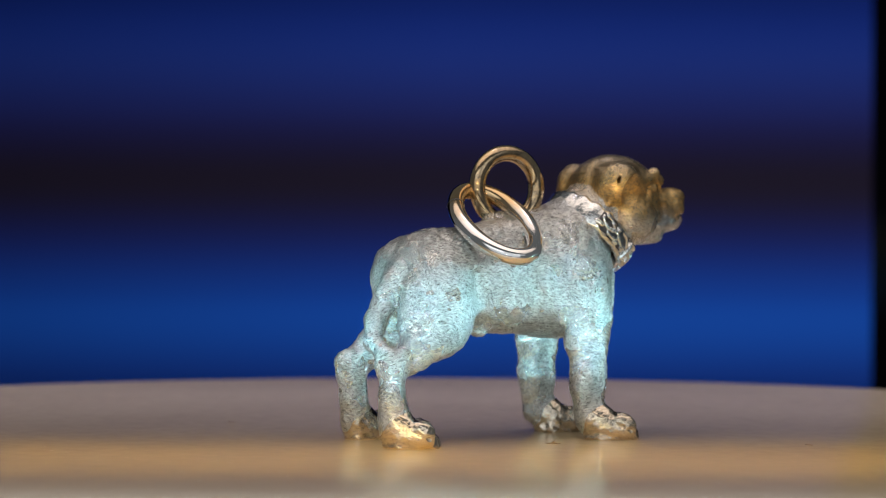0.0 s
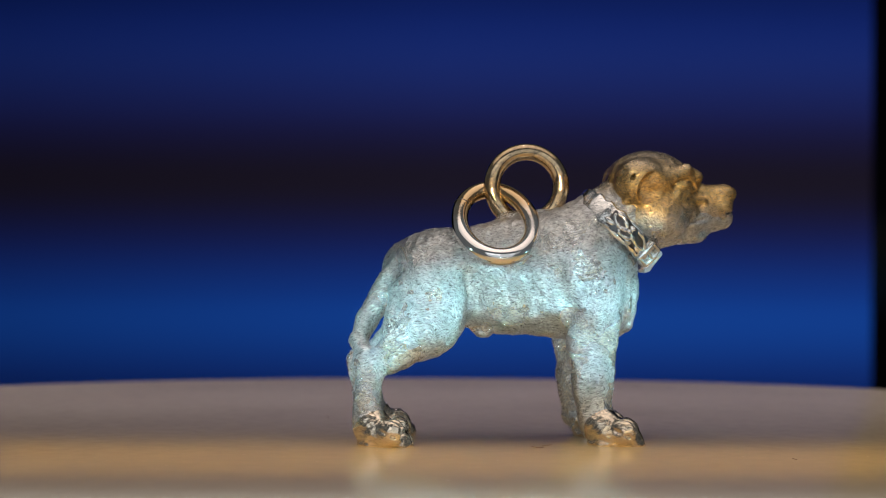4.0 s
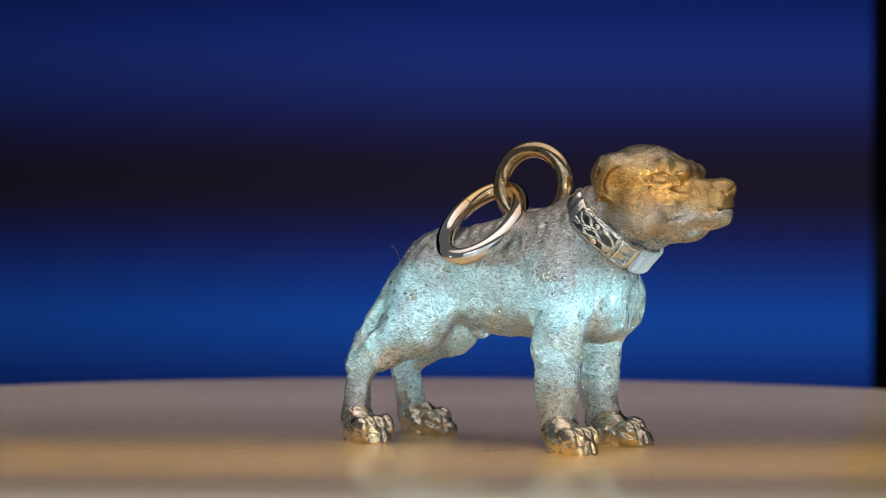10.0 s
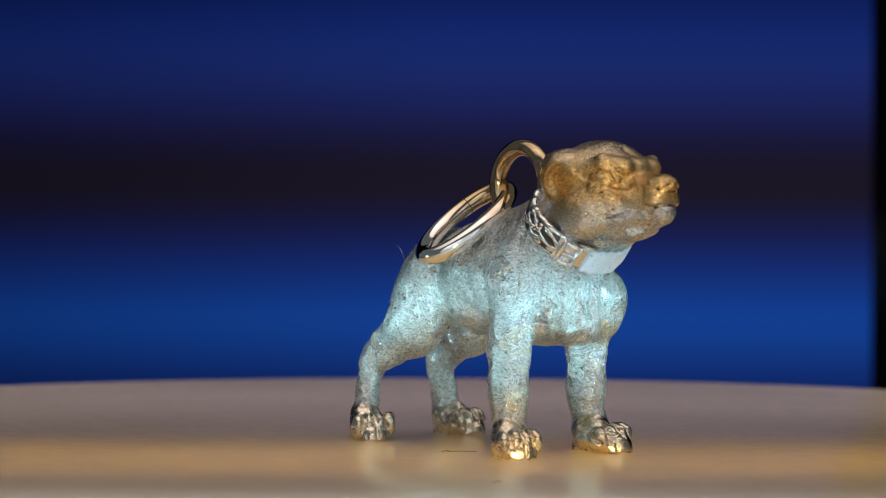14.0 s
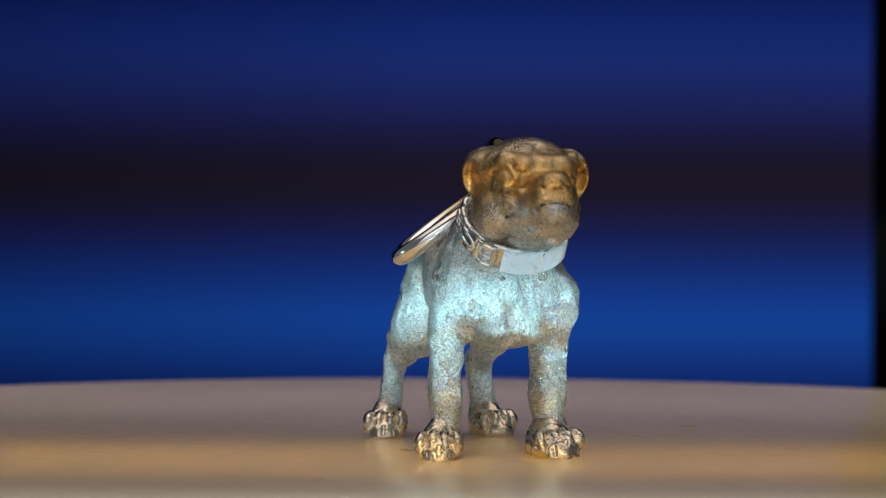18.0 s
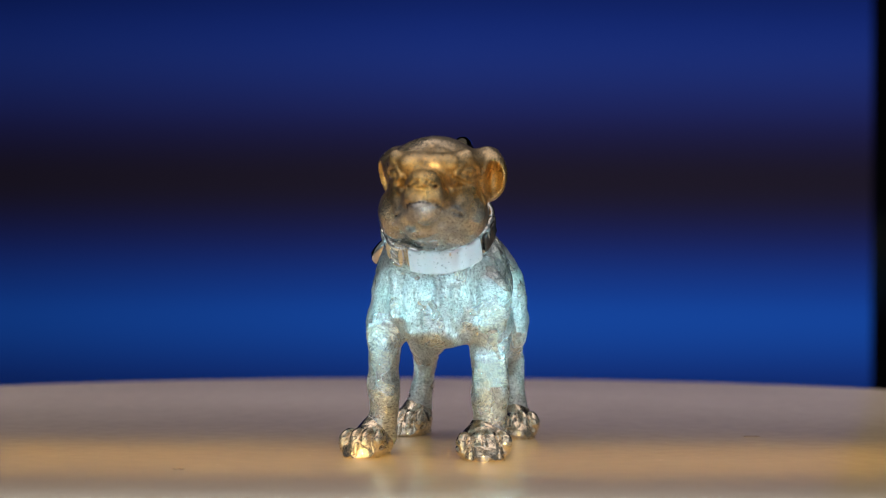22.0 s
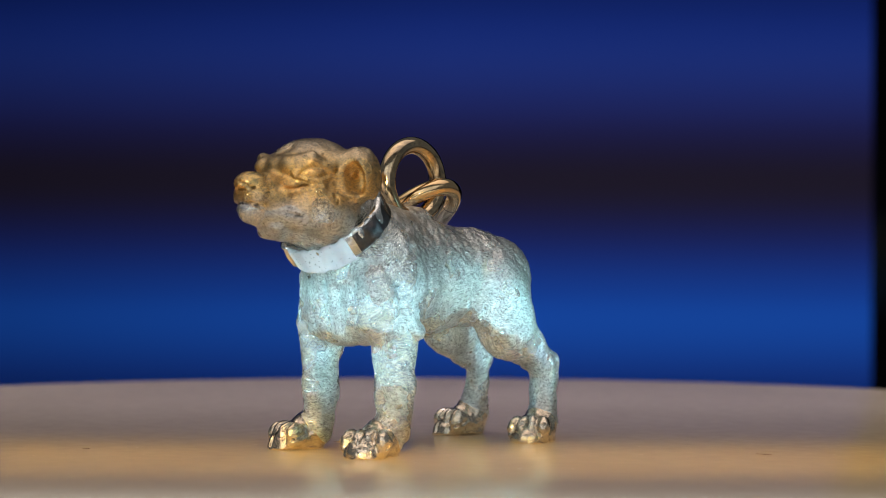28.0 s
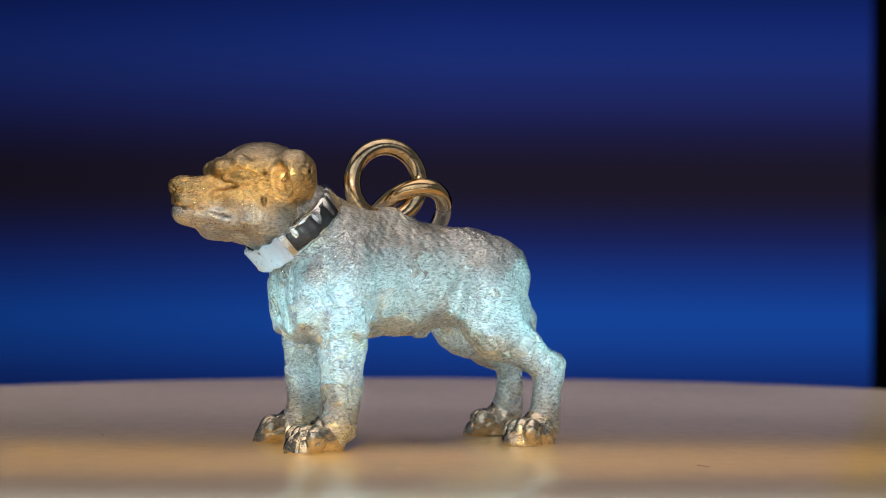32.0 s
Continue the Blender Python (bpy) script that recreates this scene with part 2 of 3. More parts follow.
def limb(tag, a, b, ra, rb, k=0.5, flat=1.0, cut=False):
    """A tapered limb from a to b; flat squeezes it across the body."""
    big = max(ra, rb) + 1.2
    sl, x, y, z = window([min(a[i], b[i]) - big for i in range(3)], [max(a[i], b[i]) + big for i in range(3)])
    a, b = np.array(a, float), np.array(b, float)
    w = np.array((1, 1 / flat, 1))
    ab = (b - a) * w
    x, y, z = (x - a[0]), (y - a[1]) * w[1], (z - a[2])
    h = np.clip((x * ab[0] + y * ab[1] + z * ab[2]) / ab.dot(ab), 0, 1)
    d = np.sqrt((x - ab[0] * h) ** 2 + (y - ab[1] * h) ** 2 + (z - ab[2] * h) ** 2) - (ra + (rb - ra) * h)
    blend(tag, sl, (d * min(1, flat)).astype(np.float32), k, cut)


# torso
blob("body", (3.7, 0.75, 8.55), (3.3, 3.4, 3.2))
blob("body", (0.3, 0.60, 8.80), (4.6, 2.75, 3.1), k=1.0)
blob("body", (-3.8, 0.85, 8.8), (2.75, 2.75, 2.6), k=1.0)
blob("body", (2.2, 0.55, 10.9), (3.0, 1.7, 1.3), k=0.8)
limb("body", (3.6, 0.65, 10.2), (6.6, 0.85, 12.2), 2.5, 2.15, k=0.9)
blob("body", (5.35, 0.8, 7.8), (1.45, 2.4, 2.1), k=0.6)
blob("body", (-1.50, 0.1, 5.98), (0.58, 0.38, 0.40), ry=24, k=0.25)
blob("body", (5.45, 0.75, 6.75), (1.15, 2.0, 1.28), k=0.5)
blob("body", (5.85, -0.3, 7.7), (0.75, 0.9, 1.6), k=0.3)
blob("body", (5.6, 2.85, 7.7), (1.1, 1.5, 1.8), k=0.3)
blob("body", (-5.4, 2.0, 8.8), (1.5, 1.5, 1.9), k=0.6)
blob("body", (1.0, 1.05, 12.0), (1.5, 0.75, 0.45), k=0.4)
# flutes of the breast, ribs, pits on the shoulder
for y, z0, z1, r in ((-1.25, 6.9, 8.9, 0.30), (-0.35, 6.3, 8.2, 0.34), (0.55, 6.5, 8.8, 0.26), (1.45, 6.1, 8.3, 0.36), (2.35, 6.8, 8.7, 0.28)):
    bulge = 0.16 * abs(y - 0.6)
    limb("body", (6.35 - bulge, y, z0), (6.50 - bulge, y - 0.15, z1), r, r * 0.7, k=0.3)
    limb("body", (6.85 - bulge, y + 0.45, z0 + 0.2), (6.92 - bulge, y + 0.30, z1), 0.05, 0.07, k=0.4, cut=True)
for x, z in ((3.5, 9.1), (3.95, 8.8), (3.3, 8.7), (4.3, 9.2), (3.75, 8.4), (4.5, 8.6)):
    limb("body", (x, -3.4, z), (x + 0.2, -2.1, z - 0.1), 0.10, 0.10, k=0.3, cut=True)
limb("body", (4.0, 0.65, 13.1), (1.5, 0.6, 12.3), 0.10, 0.08, k=0.3, cut=True)
# hind legs
for tag, s, y, hock, foot, heel, shin in (("leg_hr", -1, -1.1, -1.85, -2.2, -7.75, 0.74), ("leg_hl", 1, 2.8, 2.95, 3.2, -7.3, 0.84)):
    blob(tag, (-4.35, y, 7.3), (2.0, 1.35, 2.8), ry=14, k=0.8)
    limb(tag, (-4.9, (y + hock) / 2, 6.0), (-7.4, hock, 4.0), 1.45, 0.70, k=0.6, flat=0.8)
    limb(tag, (-7.75, hock, 4.1), (heel, foot, 1.1), shin, shin - 0.02, k=0.35, flat=0.85)
    blob(tag, (-8.15, hock + 0.05, 4.15), (0.45, 0.42, 0.6), k=0.3)
    limb(tag, (-6.6, hock + s * 0.45, 5.6), (-7.7, hock + s * 0.3, 4.2), 0.22, 0.25, k=0.4)
limb("leg_hr", (-5.7, -0.8, 8.0), (-6.3, -1.1, 6.3), 0.90, 0.64, k=0.5)
# fore legs
for tag, s, y, thin in (("leg_fr", -1, -2.2, 0.68), ("leg_fl", 1, 3.2, 0.82)):
    blob(tag, (4.1, 0.75 + s * 2.25, 8.1), (1.7, 1.15, 2.5), ry=-12, k=0.6)
    limb(tag, (4.3, y - s * 0.05, 6.6), (4.1, y, 3.1), 1.28, 1.02, k=0.6, flat=thin)
    limb(tag, (4.1, y, 3.3), (4.3, y - s * 0.05, 1.2), 1.02, 0.92, k=0.4, flat=thin + 0.06)
    blob(tag, (3.3, y, 5.3), (0.55, 0.55, 0.9), k=0.4)
    limb(tag, (5.1, y - s * 0.2, 6.0), (4.95, y - s * 0.1, 3.0), 0.28, 0.2, k=0.3)
for x, z in ((3.5, 9.1), (3.95, 8.8), (3.3, 8.7), (4.3, 9.2), (3.75, 8.4), (4.5, 8.6)):
    limb("leg_fr", (x, -3.6, z), (x + 0.2, -2.5, z - 0.1), 0.10, 0.08, k=0.3, cut=True)
for tag, y, s in (("leg_fr", -2.2, -1), ("leg_fl", 3.2, 1)):
    for i in range(7):
        z = 5.9 - i * 0.6
        limb(tag, (3.6 + 0.25 * (i % 3), y + s * 0.95, z), (3.8 + 0.3 * (i % 2), y + s * 0.9, z - 0.5), 0.10, 0.06, k=0.12, cut=True)
blob("leg_fl", (3.6, 4.05, 6.2), (0.55, 0.35, 0.5), k=0.2)
for tag, y, s in (("leg_hr", -1.1, -1), ("leg_hl", 2.8, 1)):
    limb(tag, (-2.7, y + s * 1.2, 9.2), (-2.9, y + s * 1.1, 6.8), 0.10, 0.10, k=0.4, cut=True)
    limb(tag, (-5.9, y + s * 1.25, 8.0), (-6.9, y + s * 1.1, 4.9), 0.10, 0.08, k=0.25, cut=True)
# paws with toes, splayed outwards
for tag, px, py, w, yaw in (("paw_hr", -7.0, -2.5, 1.0, -20), ("paw_hl", -6.5, 3.3, 1.0, 14), ("paw_fr", 5.15, -2.75, 1.0, -16), ("paw_fl", 5.4, 2.9, 1.15, 14)):
    ca, sa = math.cos(radians(yaw)), math.sin(radians(yaw))
    at = lambda a, b, c: (px + a * ca - b * sa, py + a * sa + b * ca, c)
    blob(tag, at(-0.05, 0, 0.58), (1.25, 0.98 * w, 0.66), rz=yaw, k=0.3)
    blob(tag, at(-0.5, 0, 1.05), (0.95, 0.78 * w, 0.75), rz=yaw, k=0.4)
    limb(tag, at(-0.5, 0, 0.08), at(0.75, 0, 0.08), 0.86 * w, 0.92 * w, k=0.15)
    for i in range(4):
        o = (i - 1.5) * 0.56 * w
        f = 1.0 - 0.16 * abs(i - 1.5)
        blob(tag, at(0.72 * f, o, 0.74), (0.66, 0.34 * w, 0.66), ry=12, rz=yaw + o * 14, k=0.07)
        blob(tag, at(1.26 * f, o * 1.06, 0.38), (0.22, 0.15, 0.22), rz=yaw + o * 14, k=0.06)
    for i in range(3):
        o = (i - 1) * 0.56 * w
        limb(tag, at(0.45, o * 0.95, 1.45), at(1.38, o * 1.02, 0.95), 0.05, 0.12, k=0.06, cut=True)
        limb(tag, at(1.40, o * 1.02, 0.95), at(1.55, o * 1.05, 0.20), 0.12, 0.10, k=0.06, cut=True)
    limb(tag, at(-0.2, -1.15 * w, 1.0), at(0.9, -1.1 * w, 0.55), 0.09, 0.09, k=0.12, cut=True)
    limb(tag, at(-0.2, 1.15 * w, 1.0), at(0.9, 1.1 * w, 0.55), 0.09, 0.09, k=0.12, cut=True)
# tail
limb("tail", (-5.1, 0.6, 10.0), (-6.5, 0.35, 8.6), 0.72, 0.62, k=0.4)
limb("tail", (-6.5, 0.35, 8.6), (-7.75, -0.05, 6.5), 0.68, 0.56, k=0.3)
limb("tail", (-7.75, -0.05, 6.5), (-8.2, -0.6, 5.45), 0.56, 0.47, k=0.3)
limb("tail", (-8.22, -0.6, 5.45), (-7.95, -1.55, 4.75), 0.47, 0.45, k=0.2)
# head
HY = 0.93
blob("head", (7.75, HY, 13.55), (2.45, 2.1, 2.12))
blob("head", (7.55, HY - 0.10, 14.12), (2.1, 2.48, 1.45), k=0.4)
blob("head", (9.2, HY, 14.2), (1.25, 1.6, 0.72), ry=12, k=0.4)
limb("head", (8.6, HY, 12.85), (11.45, HY + 0.02, 12.95), 1.38, 0.86, k=0.5)
limb("head", (10.3, HY, 13.40), (11.75, HY, 13.36), 0.52, 0.46, k=0.2, flat=1.5)
limb("head", (8.9, HY, 12.25), (11.35, HY + 0.02, 12.42), 1.22, 0.80, k=0.35, flat=0.95)
# lower jaw, a little lower on the right, with drops under the chin; throat behind it
limb("jaw", (8.7, HY, 11.75), (9.9, HY, 11.80), 0.90, 0.80, k=0.3)
limb("jaw", (9.9, HY, 11.80), (11.80, HY + 0.02, 12.06), 0.80, 0.62, k=0.3)
blob("jaw", (10.15, HY - 0.35, 11.08), (0.66, 0.62, 0.34), k=0.6)
blob("jaw", (10.5, HY + 0.55, 11.30), (0.34, 0.36, 0.26), k=0.5)
limb("body", (6.4, HY, 11.4), (8.5, HY, 11.40), 1.7, 0.95, k=0.6)
blob("body", (7.9, HY + 1.0, 10.75), (0.55, 0.5, 0.35), k=0.3)
for s in (-1, 1):
    blob("jaw", (9.35, HY + 0.15 + s * 0.85, 11.62 + s * 0.22), (1.0, 0.52, 0.64), k=0.25)
    blob("jaw", (9.95, HY + s * 0.95, 11.80), (1.15, 0.60, 0.56), ry=-16, rz=-s * 16, k=0.3)
    limb("jaw", (8.2, HY + s * 1.45, 11.42 + s * 0.12), (11.3, HY + s * 0.62, 11.92), 0.24, 0.22, k=0.15)
    blob("head", (7.9, HY - 0.1 + s * 1.55, 12.05), (1.65, 1.1, 1.4), k=0.4)
    blob("head", (10.6, HY + s * 0.66, 12.62), (1.35, 0.55, 0.58), rz=-s * 8, k=0.2)
    blob("head", (9.0, HY + s * 1.45, 12.55), (1.2, 0.65, 0.72), ry=10, rz=-s * 14, k=0.25)
    # eye in its socket, with lids, the fold over it, brow and bag
    eye = lambda u, w, d=0.0: (9.28 + 0.90 * u + 0.43 * (d - 0.20 * u * u), HY + s * (1.80 - 0.43 * u + 0.90 * (d - 0.20 * u * u)), 13.86 + s * 0.06 + w)
    blob("head", eye(0.05, 0.10, 0.22), (0.98, 0.42, 0.52), ry=6, rz=-s * 25, k=0.15, cut=True)
    blob("head", eye(0, 0, -0.30), (0.70, 0.50, 0.40), rz=-s * 25, k=0.03)
    blob("head", eye(0.02, -0.02, 0.10), (0.22, 0.14, 0.17), rz=-s * 25, k=0.04)
    upper = [(0.92, -0.14), (0.66, 0.28), (0.10, 0.50), (-0.52, 0.34), (-1.05, -0.14)]
    lower = [(0.92, -0.14), (0.30, -0.32), (-0.35, -0.33), (-1.05, -0.14)]
    for arc, lift, r in ((upper, 0.06, 0.14), (lower, 0.0, 0.13)):
        for p, q in zip(arc, arc[1:]):
            limb("head", eye(*p, lift), eye(*q, lift), r, r, k=0.06)
    for p, q in zip(upper, upper[1:]):
        limb("head", eye(p[0] * 1.08, p[1] + 0.26, 0.14), eye(q[0] * 1.08, q[1] + 0.26, 0.14), 0.12, 0.12, k=0.05, cut=True)
    limb("head", (8.5, HY + s * 2.0, 14.20), (9.4, HY + s * 1.66, 14.62), 0.26, 0.28, k=0.2)
    limb("head", (9.4, HY + s * 1.66, 14.62), (10.1, HY + s * 0.85, 14.36), 0.28, 0.26, k=0.35)
    limb("head", (8.9, HY + s * 1.90, 13.22), (10.5, HY + s * 1.20, 12.98), 0.13, 0.11, k=0.4)
    # flew at the corner of the mouth, with a notch behind it
    limb("head", (9.3, HY + s * 1.80, 12.55), (8.55, HY + s * 2.12, 12.40), 0.26, 0.24, k=0.12)
    limb("head", (8.35, HY + s * 2.32, 12.75), (8.30, HY + s * 2.28, 12.10), 0.12, 0.10, k=0.06, cut=True)
    # mouth
    limb("head", (12.5, HY + s * 0.1, 12.32), (11.5, HY + s * 1.05, 12.10), 0.10, 0.12, k=0.05, cut=True)
    limb("head", (11.5, HY + s * 1.05, 12.10), (9.6, HY + s * 1.62, 11.72), 0.10, 0.07, k=0.06, cut=True)
    blob("head", (11.35, HY + s * 1.12, 12.14), (0.30, 0.30, 0.16), k=0.05, cut=True)
limb("head", (9.2, HY, 15.2), (11.0, HY, 14.30), 0.12, 0.22, k=0.4, cut=True)
for s in (-1, 1):
    blob("head", (10.10, HY + s * 0.90, 14.28), (0.42, 0.50, 0.36), rz=-s * 25, k=0.3)
    blob("head", (11.70, HY + s * 0.45, 12.72), (0.62, 0.52, 0.62), k=0.15)
limb("head", (12.55, HY, 13.05), (12.55, HY, 12.45), 0.07, 0.07, k=0.15, cut=True)
blob("head", (9.95, HY, 14.34), (0.55, 0.50, 0.34), k=0.3)
limb("head", (8.3, HY, 14.72), (9.85, HY, 14.22), 0.58, 0.36, k=0.5, flat=1.7)
blob("nose", (11.98, HY + 0.02, 13.40), (0.62, 0.60, 0.44), k=0.1)
for s in (-1, 1):
    blob("nose", (12.52, HY + 0.05 + s * 0.27, 13.34), (0.20, 0.15, 0.12), k=0.06, cut=True)
blob("nose", (12.50, HY + 0.05, 13.06), (0.40, 0.50, 0.12), k=0.08, cut=True)
# ears, folded and hollow in front
for tag, s, out in (("ear_l", 1, 2.32), ("ear_r", -1, 2.0)):
    blob(tag, (6.75, HY + s * out, 13.95), (1.25, 1.0, 1.3), rz=s * 20, k=0.3)
    if s < 0:
        blob(tag, (8.15, HY + s * (out + 1.02), 13.44), (1.60, 0.86, 1.24), rz=s * 14, k=0.12, cut=True)
    else:
        blob(tag, (8.30, HY + s * (out + 0.62), 13.52), (1.55, 0.58, 1.10), rz=s * 10, k=0.20, cut=True)
    limb(tag, (6.05, HY + s * (out + 0.20), 12.9), (6.25, HY + s * (out + 0.45), 14.2), 0.15, 0.17, k=0.15)
    limb(tag, (6.25, HY + s * (out + 0.45), 14.2), (7.1, HY + s * (out + 0.10), 14.90), 0.17, 0.20, k=0.15)
    limb(tag, (7.1, HY + s * (out + 0.05), 14.92), (8.2, HY + s * (out - 0.35), 14.40), 0.20, 0.14, k=0.2)
    limb(tag, (6.75, HY + s * (out + 0.50), 14.72), (6.25, HY + s * (out + 0.80), 14.10), 0.11, 0.15, k=0.05, cut=True)

# join the fields and mark what belongs to which part
TAGS = list(FIELDS)
STACK = np.stack([FIELDS[t] for t in TAGS])
TOTAL = np.full(DIM, 9.0, np.float32)
for f in STACK:
    h = np.maximum(0.45 - np.abs(TOTAL - f), 0) / 0.45
    TOTAL = np.minimum(TOTAL, f) - h * h * 0.45 * 0.25
FIELDS["whole"] = TOTAL
for s in (-1, 1):
    mouth = [(12.52, 0.0, 12.42), (12.20, 0.62, 12.34), (11.45, 1.05, 12.16), (10.4, 1.40, 11.92), (9.4, 1.66, 11.78), (8.7, 1.95, 11.80)]
    for i, (a, b) in enumerate(zip(mouth, mouth[1:])):
        limb("whole", (a[0], HY + s * a[1], a[2]), (b[0], HY + s * b[1], b[2]), 0.105 - 0.012 * i, 0.093 - 0.012 * i, k=0.08, cut=True)
    limb("whole", (12.6, HY + s * 0.16, 13.42), (12.35, HY + s * 0.50, 13.22), 0.09, 0.07, k=0.04, cut=True)
    limb("whole", (12.3, HY + s * 0.60, 13.12), (11.6, HY + s * 0.72, 13.20), 0.07, 0.05, k=0.08, cut=True)
    limb("whole", (8.6, HY + s * 1.7, 14.75), (8.1, HY + s * 2.2, 14.2), 0.05, 0.05, k=0.15, cut=True)
limb("whole", (12.5, HY + 0.02, 12.98), (12.4, HY + 0.02, 12.45), 0.07, 0.08, k=0.05, cut=True)
for a, b in (((3.3, -2.95, 9.4), (4.6, -2.75, 8.2)), ((4.6, -2.7, 9.2), (3.4, -3.1, 8.0)), ((-6.7, -2.45, 4.6), (-7.3, -2.5, 3.1))):
    limb("whole", a, b, 0.12, 0.08, k=0.2, cut=True)
# folds before the thigh and behind the shoulder
for thigh, shoulder in ((-1.95, -2.62), (3.45, 4.15)):
    limb("whole", (-2.5, thigh, 8.9), (-2.1, thigh, 6.7), 0.30, 0.42, k=0.5, cut=True)
    limb("whole", (2.1, shoulder, 9.4), (2.7, shoulder, 6.9), 0.30, 0.38, k=0.4, cut=True)
pit = random.Random(12)
for i in range(14):
    blob("whole", (pit.uniform(3.1, 4.9), -2.88, pit.uniform(7.9, 9.6)), (pit.uniform(0.12, 0.30), 0.30, pit.uniform(0.12, 0.26)), ry=pit.uniform(-60, 60), k=0.06, cut=True)
TOTAL = FIELDS["whole"]
TOTAL = np.maximum(TOTAL, -AX[2][None, None, :].astype(np.float32))
rng = np.random.RandomState(4)
CALM = 1 - 0.6 * np.clip((AX[0][:, None, None] - 6.2) / 1.0, 0, 1) * np.clip((AX[2][None, None, :] - 10.6) / 0.8, 0, 1).astype(np.float32)
for freq, amp in ((1.6, 0.035), (3.5, 0.024), (6.5, 0.012), (12.0, 0.008)):
    for i in range(6):
        kx, ky, kz = rng.normal(size=3) * freq
        TOTAL += CALM * amp * 0.5 * (np.sin(kx * AX[0] + rng.rand() * 6)[:, None, None] * np.sin(ky * AX[1] + rng.rand() * 6)[None, :, None] * np.sin(kz * AX[2] + rng.rand() * 6)[None, None, :]).astype(np.float32) * 2


def skin(vol):
    """The zero surface of a field: points in mm, quads, outward normals."""
    inside = vol < 0
    count = np.zeros(np.array(vol.shape) - 1, np.int8)
    corners = [(i, j, k) for i in (0, 1) for j in (0, 1) for k in (0, 1)]
    n0, n1, n2 = vol.shape
    cut = lambda a, i, j, k: a[i:n0 - 1 + i, j:n1 - 1 + j, k:n2 - 1 + k]
    for c in corners:
        count += cut(inside, *c)
    cells = np.argwhere((count > 0) & (count < 8))
    ids = np.full(count.shape, -1, np.int32)
    ids[tuple(cells.T)] = np.arange(len(cells))
    total, weight = np.zeros((len(cells), 3)), np.zeros(len(cells))
    for a in corners:
        for axis in range(3):
            if a[axis]:
                continue
            b = list(a)
            b[axis] = 1
            va = vol[cells[:, 0] + a[0], cells[:, 1] + a[1], cells[:, 2] + a[2]]
            vb = vol[cells[:, 0] + b[0], cells[:, 1] + b[1], cells[:, 2] + b[2]]
            m = (va < 0) != (vb < 0)
            p = np.tile(np.array(a, float), (len(cells), 1))
            p[:, axis] = np.where(m, va / np.where(m, va - vb, 1), 0)
            total += p * m[:, None]
            weight += m
    local = total / weight[:, None]
    points = LOW + STEP * (cells + local)
    quads = []
    for axis in range(3):
        u, v = (axis + 1) % 3, (axis + 2) % 3
        sl0 = [slice(None)] * 3
        sl1 = [slice(None)] * 3
        sl0[axis], sl1[axis] = slice(0, -1), slice(1, None)
        a, b = inside[tuple(sl0)], inside[tuple(sl1)]
        e = np.argwhere(a != b)
        ok = (e[:, u] > 0) & (e[:, v] > 0) & (e[:, u] < vol.shape[u] - 1) & (e[:, v] < vol.shape[v] - 1)
        e = e[ok]
        flip = a[tuple(e.T)]
        q = []
        for du, dv in ((0, 0), (-1, 0), (-1, -1), (0, -1)):
            c = e.copy()
            c[:, u] += du
            c[:, v] += dv
            q.append(ids[tuple(c.T)])
        q = np.stack(q, 1)
        q[~flip] = q[~flip][:, ::-1]
        quads.append(q)
    g = np.stack(np.gradient(vol), -1)[tuple(np.minimum(np.round(cells + local).astype(int), np.array(vol.shape) - 1).T)]
    return points, np.concatenate(quads), g / (np.linalg.norm(g, axis=1, keepdims=True) + 1e-9), cells


POINTS, QUADS, NORMALS, CELLS = skin(TOTAL)
# relax the stair-steps of the grid
COUNT = len(POINTS)


def gather(index, values):
    return np.stack([np.bincount(index, values[:, i], COUNT) for i in range(3)], 1)


acc, cnt = np.zeros_like(POINTS), np.zeros(COUNT)
for a, b in ((0, 1), (1, 2), (2, 3), (3, 0)):
    for i, j in ((a, b), (b, a)):
        acc += gather(QUADS[:, i], POINTS[QUADS[:, j]])
        cnt += np.bincount(QUADS[:, i], minlength=COUNT)
POINTS = POINTS + 0.5 * (acc / cnt[:, None] - POINTS)
fn = np.cross(POINTS[QUADS[:, 2]] - POINTS[QUADS[:, 0]], POINTS[QUADS[:, 3]] - POINTS[QUADS[:, 1]])
NORMALS = sum(gather(QUADS[:, i], fn) for i in range(4))
NORMALS /= np.linalg.norm(NORMALS, axis=1, keepdims=True) + 1e-12
OWNER = np.argmin(STACK[:, CELLS[:, 0], CELLS[:, 1], CELLS[:, 2]], axis=0)
KINDS = len(TAGS)
for turn in range(8):  # clean, unbroken borders between the parts
    votes = np.zeros(COUNT * KINDS, np.int64)
    for i in range(4):
        for j in range(4):
            votes += np.bincount(QUADS[:, i].astype(np.int64) * KINDS + OWNER[QUADS[:, j]], minlength=COUNT * KINDS)
    OWNER = votes.reshape(COUNT, KINDS).argmax(1)
corner = np.sort(OWNER[QUADS], axis=1)
FACE_OWNER = np.where(corner[:, 2] == corner[:, 3], corner[:, 2], corner[:, 1])
FACE_OWNER = np.where(corner[:, 0] == corner[:, 1], corner[:, 0], FACE_OWNER)


def skin_part(name, tag, mat, parent, label=""):
    """One part of the cast figure, cut out of the common surface."""
    faces = QUADS[FACE_OWNER == TAGS.index(tag)]
    used, inverse = np.unique(faces, return_inverse=True)
    me = bpy.data.meshes.new(name)
    me.from_pydata((POINTS[used] * MM).tolist(), [], inverse.reshape(faces.shape).tolist())
    me.polygons.foreach_set("use_smooth", [True] * len(me.polygons))
    me.normals_split_custom_set_from_vertices(NORMALS[used].tolist())
    return part(name, me, mat, parent, label)


charm = new("dog_charm")
